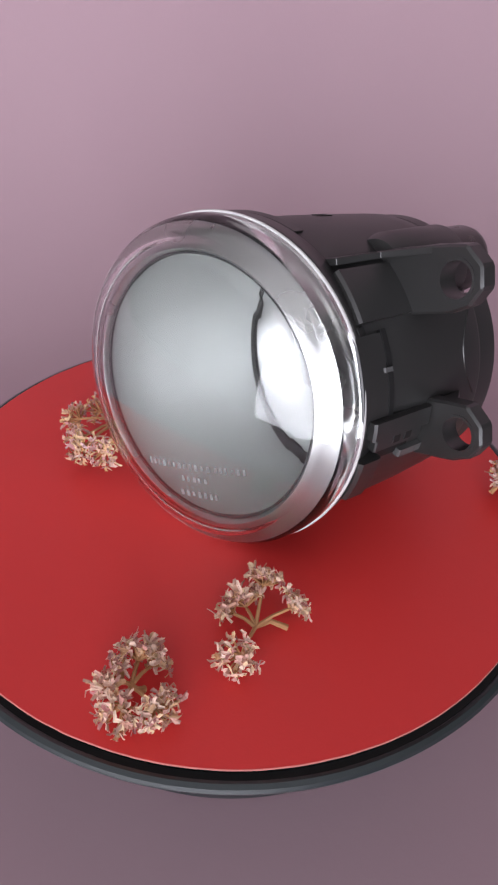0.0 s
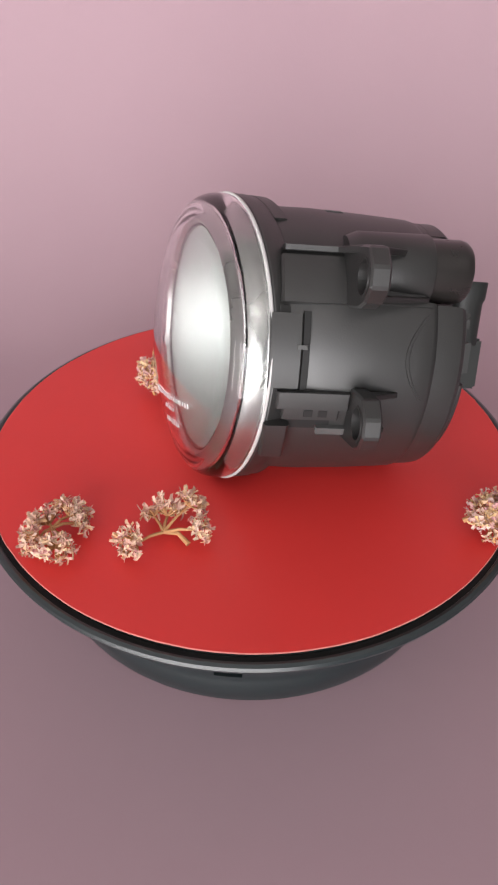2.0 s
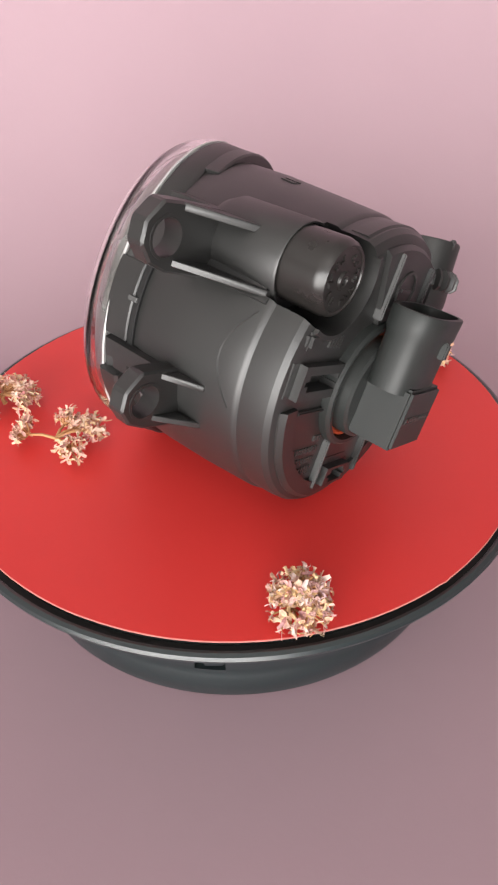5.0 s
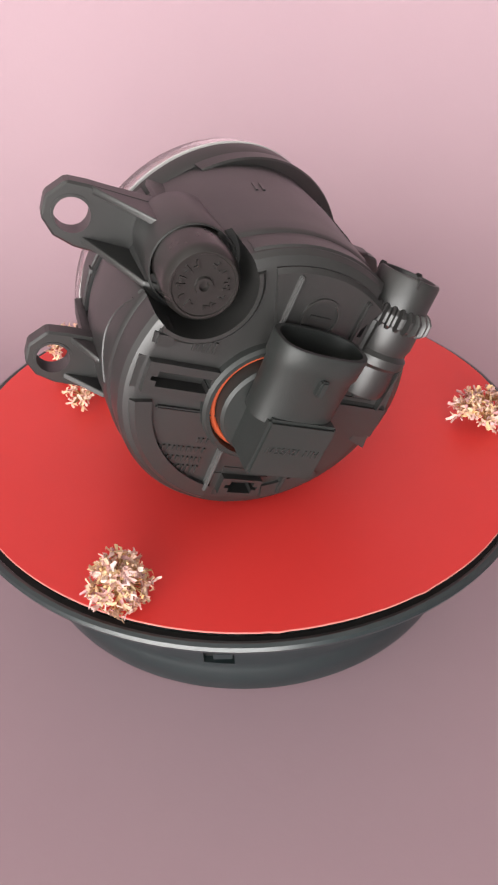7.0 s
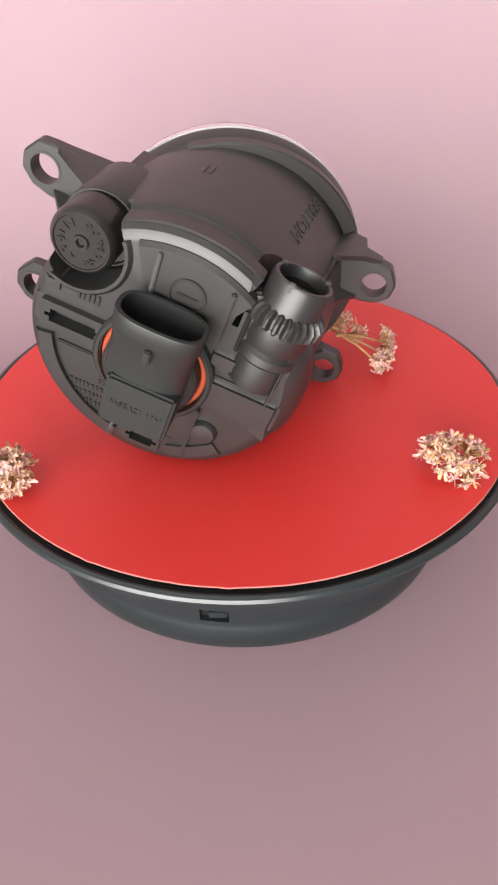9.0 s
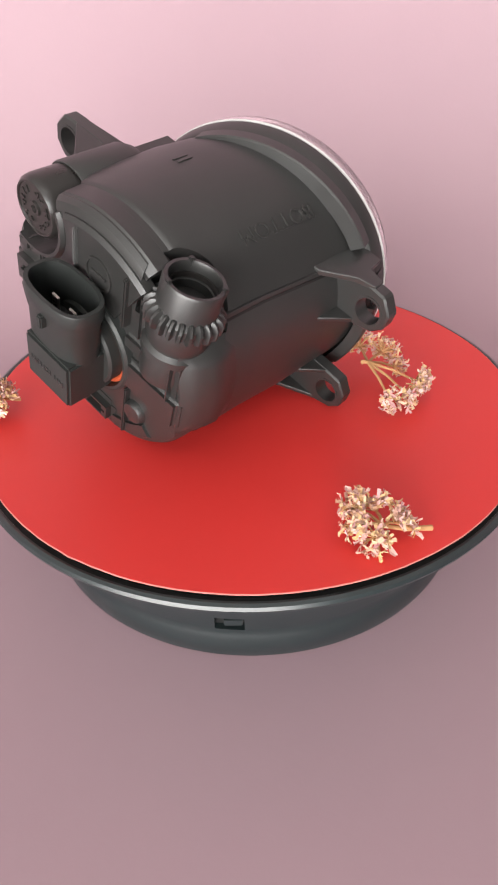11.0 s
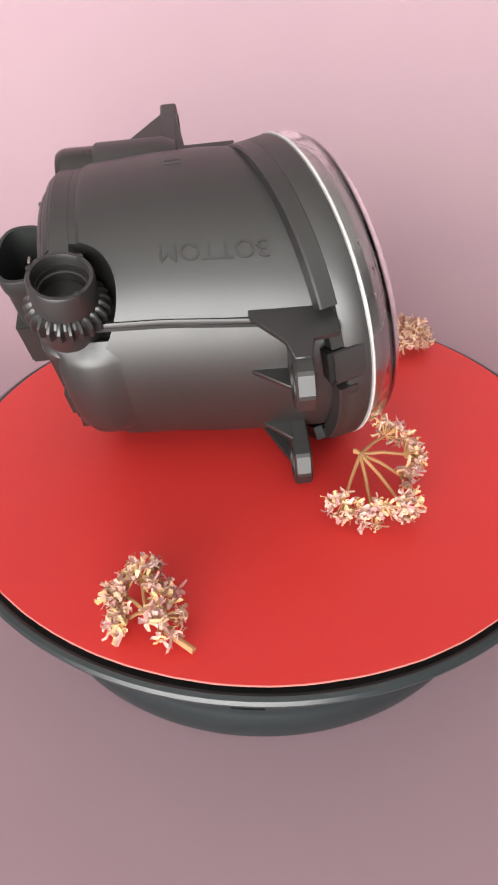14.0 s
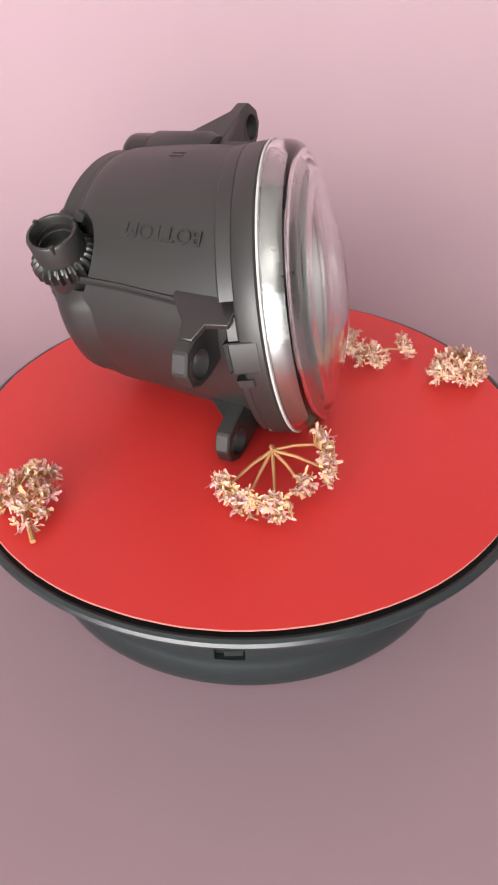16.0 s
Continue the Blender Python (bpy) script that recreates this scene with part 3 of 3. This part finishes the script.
    # bosses by the adjuster
    for x0, x1, y0, y1, z0, z1 in ((11, 34.5, -62, -72.4, -7.5, 5.2), (19.5, 31.5, -58, -70.5, 2, 19), (23.5, 33.0, -56, -66.5, -18.5, -5), (9, 22, -62, -71.6, 7.5, 14.5), (14, 17.5, -64, -71.8, 14, 30)):
        part("boss", scaled(box(x0, x1, y0, y1, z0, z1, 1.7, 3)), HOUSING, lamp)
    part("boss", scaled(lathe([(4.4, -64), (4.4, -70.8), (3.6, -72.0), (0.5, -72.4)], "y", (16.5, 0, -17.5), 28)), HOUSING, lamp)
    part("boss", scaled(box(-39, -33.5, -62, -71.0, 9.8, 14.2, 0.9)), HOUSING, lamp)
    # ribs
    part("plate_rib", scaled(box(-11.0, -9.9, -66, -72.6, 18, 35, 0.3)), WORN, lamp, "thin rib with a scuffed edge")
    part("plate_rib", scaled(box(-11.7, -10.6, -66, -72.0, -32, -17, 0.3)), WORN, lamp, "thin rib with a scuffed edge")
    part("plate_rib", scaled(box(9.4, 10.8, -66, -73.0, 16, 33, 0.4)), HOUSING, lamp)
    part("plate_rib", scaled(box(12.0, 13.2, -66, -72.2, -31, -9, 0.4)), HOUSING, lamp)
    part("plate_rib", scaled(box(-33.0, -14.0, -66, -71.2, -7.2, -6.0, 0.4)), HOUSING, lamp)
    # moulded marks
    part("marking", scaled(strokes([(11, 2.3), (15, 1.6), (17, 1.6), (4, 1.6)], -15.0, -25.5, -70.2, 180, 0.7)), RELIEF, lamp, "lines of small moulded marks")
    part("marking", scaled(strokes([(6.5, 3.0)], -29.5, 12.0, -70.2, 0, 0.8)), RELIEF, lamp, "row of moulded strokes")
    part("round_mark", scaled(lathe([(4.5, -71.2), (4.5, -72.1), (5.2, -72.1), (5.2, -71.2)], "y", (-1.0, 0, 26.0), 32, wrap=True)), RELIEF, lamp, "round moulded mark")
    part("round_mark", scaled(box(-4.0, 2.0, -71.2, -72.1, 25.6, 26.4, 0.1)), RELIEF, lamp)

    # ---- bulb holder with its plug
    bx, bz = -4.0, -0.5
    holder = part("bulb_holder", scaled(lathe([(18.0, -66), (18.0, -72.2), (17.2, -73.0), (16.2, -73.0), (15.9, -70.4), (14.0, -70.4), (14.0, -75.0), (13.2, -75.7), (1, -76.2)], "y", (bx, 0, bz), 64)), PLUG, lamp, "black bulb holder turned into the housing")
    part("seal_ring", scaled(lathe([(14.9 + 0.85 * math.cos(2 * math.pi * i / 10), -70.5 + 0.85 * math.sin(2 * math.pi * i / 10)) for i in range(10)], "y", (bx, 0, bz), 64, wrap=True)), ORANGE, holder, "orange rubber sealing ring")
    part("plug_block", scaled(box(-12.2, 7.2, -72, -88.4, -11.4, 5.6, 0.8)), PLUG, holder)
    lobes = []
    for i in range(48):
        a = 2 * math.pi * i / 48
        c, s = math.cos(a), math.sin(a)
        lobes.append((math.copysign(abs(c) ** 0.72, c), math.copysign(abs(s) ** 0.72, s)))

    def oval(rx, ry, z):
        return [(-3.8 + rx * x, -80.8 + ry * y, z) for x, y in lobes]
    shell = part("plug_shell", scaled(loft([oval(11.2, 6.7, 3.5), oval(11.3, 6.8, 17), oval(11.9, 7.4, 18.5), oval(12.1, 7.6, 23.6), oval(11.9, 7.4, 24.0), oval(10.8, 6.3, 24.0), oval(10.5, 6.0, 8.0)])), PLUG, holder, "oval plug socket, open at the top")
    # black floor darkens the socket like deep shade
    part("socket_floor", scaled(loft([oval(10.4, 5.9, 8.2), oval(10.4, 5.9, 8.6)])), RECESS_SHADE, shell)
    for dx in (-3.6, 3.6):
        part("pin", scaled(box(-3.8 + dx - 1.4, -3.8 + dx + 1.4, -81.2, -80.4, 8, 18.5, 0.2)), PIN, shell)
    part("plug_tab", scaled(box(-4.6, -2.6, -87.0, -89.4, 14.0, 18.4, 0.4)), PLUG, shell)
    part("plug_hook", scaled(box(-5.2, -2.2, -74.6, -72.4, 18.0, 23.0, 0.5)), PLUG, shell)
    words = bevelled_text("H11 12V55W", 2.7, 0.25)
    bmesh.ops.transform(words, matrix=Matrix.Translation((-2.6, -88.45, -2.6)) @ Matrix.Rotation(radians(180), 4, "Y") @ Matrix.Rotation(radians(90), 4, "X"), verts=words.verts)
    part("lettering", scaled(words), RELIEF, holder, "raised letters on the plug", smooth=False)

    # ---- height adjuster
    def turned(bm):
        bmesh.ops.transform(bm, matrix=tube, verts=bm.verts)
        return scaled(bm)
    stub = part("adjuster", turned(lathe([(7.6, -24), (8.2, -21), (8.2, -15.5), (9.3, -14.4), (9.3, -12.2), (8.2, -11.0), (9.0, -8.6), (9.0, -2.6), (8.4, 0.4), (8.4, 8.6), (8.0, 9.3), (7.1, 9.3), (6.8, 8.6), (6.8, 4.6), (6.0, 4.2), (6.0, -6)], "z", (0, 0, 0), 48)), HOUSING, lamp, "black adjuster tube with a toothed ring")
    # shade down in the tube, given as a black disc
    part("tube_floor", turned(lathe([(5.9, -5.8), (5.9, -4.0)], "z", (0, 0, 0), 32)), RECESS_SHADE, stub)
    tooth, prof = 24, []
    for i in range(tooth * 4):
        prof.append((2 * math.pi * (i + 0.5) / (tooth * 4), 11.0 if i % 4 in (1, 2) else 9.4))
    gear = loft([[(k * r * math.cos(a), k * r * math.sin(a), z) for a, r in prof] for z, k in ((-4.4, 0.88), (-3.2, 1.0), (-0.4, 1.0), (1.2, 0.88), (1.6, 0.78))])
    part("toothed_ring", turned(gear), HOUSING, stub, "ring of coarse teeth")
    part("tube_collar", turned(lathe([(6.2, 4.8), (6.7, 4.8), (6.7, 6.2), (6.2, 6.2)], "z", (0, 0, 0), 40, wrap=True)), CAPMAT, stub, "glossy inner step of the tube")
    for a in (0.6, 2.5, 4.4):
        part("tube_lug", turned(box(7.7 * math.cos(a) - 0.8, 7.7 * math.cos(a) + 0.8, 7.7 * math.sin(a) - 0.8, 7.7 * math.sin(a) + 0.8, 7.0, 9.9, 0.3)), HOUSING, stub)

    # ---- raised word on top and marks
    words = bevelled_text("BOTTOM", 7.0, 0.3)
    span = max(v.co.x for v in words.verts) - min(v.co.x for v in words.verts)
    bmesh.ops.scale(words, vec=(27.5 / span, 0.92, 1), verts=words.verts)
    bmesh.ops.subdivide_edges(words, edges=[e for e in words.edges if e.calc_length() > 2.0], cuts=2)
    part("lettering", scaled(on_body(words, -25.2, 60.2, 0.42)), RELIEF, lamp, "raised moulded letters", smooth=False)
    for k in range(2):
        bm = bmesh.new()
        bmesh.ops.create_cube(bm, size=1, matrix=Matrix.LocRotScale((0, -1.0 + 2.0 * k, 0), None, (5.0, 0.7, 0.6)))
        bmesh.ops.subdivide_edges(bm, edges=bm.edges[:], cuts=2)
        part("top_mark", scaled(on_body(bm, -34, 102, 0.35)), RELIEF, lamp)

    # ---- optics, in the lens's slanting frame
    part("lens_seal", on_slant(lathe([(45.6, 0.15), (47.1, 0.15), (47.25, 0.5), (47.1, 0.85), (45.6, 0.85)], "y", (0, 0, 0), 128, wrap=True)), SEAL, lamp, "pale bead where lens meets housing")
    wall = [(37.2, 6.0), (36.9, 2.0), (35.6, -4.0), (33.6, -11.0), (31.0, -18.0), (28.2, -24.5)]
    dish = [(25.8, -25.2), (24.6, -28.5), (20.0, -33.0), (13.0, -36.0), (6.5, -37.2)]

    def shell_of(prof, up=0.0):
        return on_slant(loft([bowl_ring(r, y, 0, up) for r, y in prof] + [bowl_ring(r, y, 0.9, up) for r, y in prof[::-1]], False, False, True))
    refl = part("reflector", shell_of(wall), SATIN, lamp, "satin bright reflector wall", angle=60)
    part("reflector_dish", shell_of(dish, 1.6), CHROME, refl, "mirror-bright dish round the bulb", angle=60)
    # the step's dark line is put in as a black ring
    part("dish_edge", on_slant(loft([bowl_ring(28.7, -24.6), bowl_ring(25.6, -24.3, up=1.6), bowl_ring(25.6, -25.1, up=1.6), bowl_ring(28.7, -25.6)], False, False, True)), RECESS_SHADE, refl, "black ring standing in for the shaded step between wall and dish")
    part("bulb_shield", on_slant(lathe([(6.0, -42), (6.0, -30), (5.4, -27.0), (3.5, -25.4), (0.4, -25.0)], "y", (-16.5, 0, -1.5), 40)), BEZEL, refl, "metal cap before the bulb")
    part("bezel_foot", on_slant(lathe([(42.0, 0.0), (46.3, 0.0), (46.3, 0.12), (42.0, 0.12)], "y", (0, 0, 0), 128, wrap=True)), BEZEL, lamp, "chromed foot under the lens edge")
    part("bezel", on_slant(lathe([(37.2, 5.0), (37.3, 7.6), (38.0, 8.5), (39.4, 8.1), (41.2, 6.8), (42.9, 5.4), (43.9, 3.6), (44.3, 0.4), (43.0, 0.4), (42.6, 3.0), (41.2, 5.0), (39.4, 6.4), (38.3, 6.6), (38.2, 5.0)], "y", (0, 0, 0), 128, wrap=True)), BEZEL, lamp, "rounded chromed ring inside the lens edge", angle=60)
    # thin black ring draws the dark line at the reflector's edge
    part("reflector_dark_line", on_slant(lathe([(36.4, 6.3), (37.2, 6.3), (37.2, 7.0), (36.4, 7.0)], "y", (0, 0, 0), 128, wrap=True)), RECESS_SHADE, lamp, "thin dark line round the reflector")
    outer = [(46.7, 1.1), (46.6, 4.0), (46.0, 6.6), (44.6, 8.8), (42.4, 10.4), (40.0, 11.2), (38.2, 11.6), (37.2, 12.4)]
    for k in range(1, 13):
        r = 37.2 * (1 - k / 12)
        outer.append((max(r, 0.02), 12.4 + 6.6 * (1 - (r / 37.2) ** 2)))
    inner = [(max(r - 2.0 * (1 if i < 5 else 0.2), 0.02), h - (0.0 if i < 3 else 2.2)) for i, (r, h) in enumerate(outer)]
    dome = part("lens", on_slant(lathe(outer + inner[::-1], "y", (0, 0, 0), 128, wrap=True)), GLASS, lamp, "clear domed plastic lens", angle=50)
    dome.visible_shadow = False
    rng = random.Random(3)
    for z, length in ((-18.6, 36), (-22.6, 9), (-27.5, 13)):
        x = -length / 2 - 1
        bm = bmesh.new()
        while x < length / 2 - 1:
            w_ = rng.uniform(0.9, 1.8)
            y = 12.4 + 6.6 * (1 - (x * x + z * z) / 37.2 ** 2)
            bmesh.ops.create_cube(bm, size=1, matrix=Matrix.LocRotScale((x, y + 0.02, z), None, (w_ * 0.45, 0.3, rng.uniform(1.2, 1.9))))
            x += w_ + 0.6
        tagged(part("lens_mark", on_slant(bm), FROST, dome, "faint moulded marks on the lens"), kind="stuff").visible_shadow = False
    return lamp


# ---------------------------------------------------------------- dried flowers
def floret_head(rng, root, facing, reach, count):
    """A cup of small dry florets that fan from root, and their fine stalks: two meshes."""
    petals, fan = bmesh.new(), bmesh.new()
    q0 = facing.to_track_quat("Z", "Y")
    for k in range(count):
        tilt, turn0 = 0.25 + 0.95 * math.sqrt((k + 0.5) / count), k * 2.39996 + rng.uniform(-0.4, 0.4)
        d = q0 @ Vector((math.sin(tilt) * math.cos(turn0), math.sin(tilt) * math.sin(turn0), math.cos(tilt)))
        c = root + d * reach * rng.uniform(0.72, 1.05)
        if c.z < 0.0012:
            c.z = 0.0012 + rng.uniform(0, 0.0012)
        mid = (root + c) / 2 + Vector((rng.uniform(-1, 1), rng.uniform(-1, 1), rng.uniform(-0.5, 1))) * reach * 0.06
        add_tube(fan, [root, mid, c], (0.00032, 0.00026, 0.00030))
        q = (c - mid).to_track_quat("Z", "Y")
        turn = rng.uniform(0, 6.3)
        size = rng.uniform(0.0016, 0.0025)
        for i in range(5):
            a = turn + i * 2 * math.pi / 5 + rng.uniform(-0.25, 0.25)
            lift = rng.uniform(0.1, 1.5)
            long_ = size * rng.uniform(0.7, 1.15)
            width = size * rng.uniform(0.20, 0.34)
            out, side, up = Vector((math.cos(a), math.sin(a), 0)), Vector((-math.sin(a), math.cos(a), 0)), Vector((0, 0, 1))
            curl = rng.uniform(-2.6, 0.9)
            rows = []
            for t, wd in ((0.0, 0.45), (0.35, 0.75), (0.75, 1.0), (1.0, 0.60)):
                p = (out * t + up * (lift * t + curl * t * t * 0.6)) * long_ / math.sqrt(1 + lift * lift * 0.4)
                p += Vector((rng.uniform(-1, 1), rng.uniform(-1, 1), rng.uniform(-1, 1))) * size * 0.30 * t
                rows.append([petals.verts.new(c + q @ (p - side * width * wd + up * width * 0.5 * wd)), petals.verts.new(c + q @ p), petals.verts.new(c + q @ (p + side * width * wd + up * width * 0.5 * wd))])
            for r0, r1 in zip(rows, rows[1:]):
                petals.faces.new((r0[0], r0[1], r1[1], r1[0]))
                petals.faces.new((r0[1], r0[2], r1[2], r1[1]))
    for v in petals.verts:
        v.co.z = max(v.co.z, 0.0002)
    return petals, fan


def add_tube(bm, points, radii):
    """Adds a fine five-sided stalk to bm."""
    one = tube_along(points, radii, 5)
    me = bpy.data.meshes.new("stalk")
    one.to_mesh(me)
    one.free()
    bm.from_mesh(me)
    bpy.data.meshes.remove(me)


def build_sprig(seed, heads, stem, pale, label):
    """A sprig: a stem through points, and heads (x, y, z, radius) that branch from its inner end."""
    rng = random.Random(seed)
    sprig = new("dried_flower_sprig")
    sx, sy, _ = stem[-1]
    sprig.location = (sx, sy, 0)
    tagged(sprig, label, "dried flower", group="dried flower sprigs on the card")
    off = Vector((sx, sy, 0))
    pts = [Vector(p) - off for p in stem]
    part("stem", tube_along(pts, [0.0009 - 0.0003 * i / max(len(pts) - 1, 1) for i in range(len(pts))]), STEM, sprig, "dry brown stem")
    hub = pts[-1]
    for x, y, z, r in heads:
        c = Vector((x, y, z)) - off
        away = c - hub
        if away.length < 0.004:
            away = Vector((away.x, away.y, 0.006))
        facing = (away.normalized() + Vector((0, 0, 0.35))).normalized()
        join = c - facing * r * 0.62
        join.z = max(join.z, 0.0012)
        part("branch", tube_along([hub, (hub + join) / 2 + Vector((0, 0, 0.0008)), join], [0.0006, 0.0005, 0.00045], 6), STEM, sprig)
        petals, fan = floret_head(rng, join, facing, r * 0.74, int(20 * (r / 0.0075) ** 2) + 3)
        head = part("flower_head", petals, PETAL_PALE if pale else PETAL_DARK, sprig, smooth=False)
        part("stalk_spray", fan, STEM, head)
    return sprig


def build_flowers():
    made = []
    made.append(build_sprig(11, [(0.0005, -0.0555, 0.008, 0.0075), (0.0075, -0.0505, 0.010, 0.0065), (0.0165, -0.0585, 0.008, 0.0062), (-0.0010, -0.0770, 0.007, 0.0075), (-0.0035, -0.0600, 0.007, 0.005)],
                            [(0.0132, -0.0632, 0.002), (0.0085, -0.0622, 0.0035), (0.0045, -0.0645, 0.004)], False, "dusky pink dried flower sprig with a short bent stem"))
    made.append(build_sprig(12, [(-0.0240, -0.0720, 0.009, 0.0080), (-0.0320, -0.0800, 0.008, 0.0080), (-0.0280, -0.0912, 0.007, 0.0072), (-0.0170, -0.0898, 0.007, 0.0075), (-0.0195, -0.0745, 0.007, 0.0055)],
                            [(-0.0225, -0.0822, 0.004), (-0.0240, -0.0830, 0.005), (-0.0255, -0.0825, 0.006)], False, "dusky pink dried flower sprig with four heads"))
    made.append(build_sprig(13, [(0.0905, -0.0085, 0.011, 0.0078), (0.0965, -0.0125, 0.008, 0.0078), (0.0945, -0.0005, 0.009, 0.0075), (0.1000, -0.0045, 0.006, 0.0070), (0.0930, -0.0060, 0.014, 0.0070)],
                            [(0.0860, -0.0100, 0.004), (0.0890, -0.0080, 0.006), (0.0930, -0.0065, 0.007)], True, "dense pale dried flower sprig at the card's edge"))
    made.append(build_sprig(14, [(-0.0085, 0.0785, 0.010, 0.0068), (-0.0160, 0.0795, 0.009, 0.0060), (-0.0235, 0.0862, 0.008, 0.0075), (-0.0105, 0.0925, 0.006, 0.0072), (-0.0070, 0.0862, 0.009, 0.0062)],
                            [(-0.0310, 0.0885, 0.002), (-0.0235, 0.0880, 0.003), (-0.0165, 0.0870, 0.005)], True, "pale dried flower sprig with a straight stem"))
    made.append(build_sprig(15, [(-0.0445, -0.0045, 0.013, 0.0075), (-0.0550, 0.0005, 0.011, 0.0075), (-0.0435, 0.0342, 0.008, 0.0070), (-0.0530, 0.0318, 0.007, 0.0070), (-0.0610, 0.0248, 0.008, 0.0072), (-0.0565, 0.0110, 0.008, 0.0052)],
                            [(-0.0392, 0.0132, 0.0128), (-0.0398, 0.0136, 0.0132), (-0.0412, 0.0142, 0.0130)], True, "branching dried flower sprig beside the lamp lens"))
    return made


build_setting()
turntable, platter = build_turntable()
card = build_card()
card.location = (-0.0002, 0.0003, 0)     # laid a little off the middle
lamp = build_lamp()
LAMP = Matrix(((-0.53909, -0.82854, -0.15134, -0.00661), (0.75485, -0.55499, 0.34955, -0.01342), (-0.37361, 0.07420, 0.92461, 0.04618), (0, 0, 0, 1)))
lamp.matrix_world = LAMP
flowers = build_flowers()


def motions():
    """The turntable's platter turns at an even rate, with all that lies on it."""
    times = [i * 0.5 for i in range(33)]
    for thing in (platter, card, lamp, *flowers):
        rest = thing.matrix_basis.copy()
        walk(thing, [(t, pose(0, 0, 0, 0, 0, SPIN * t) @ rest) for t in times])


motions()
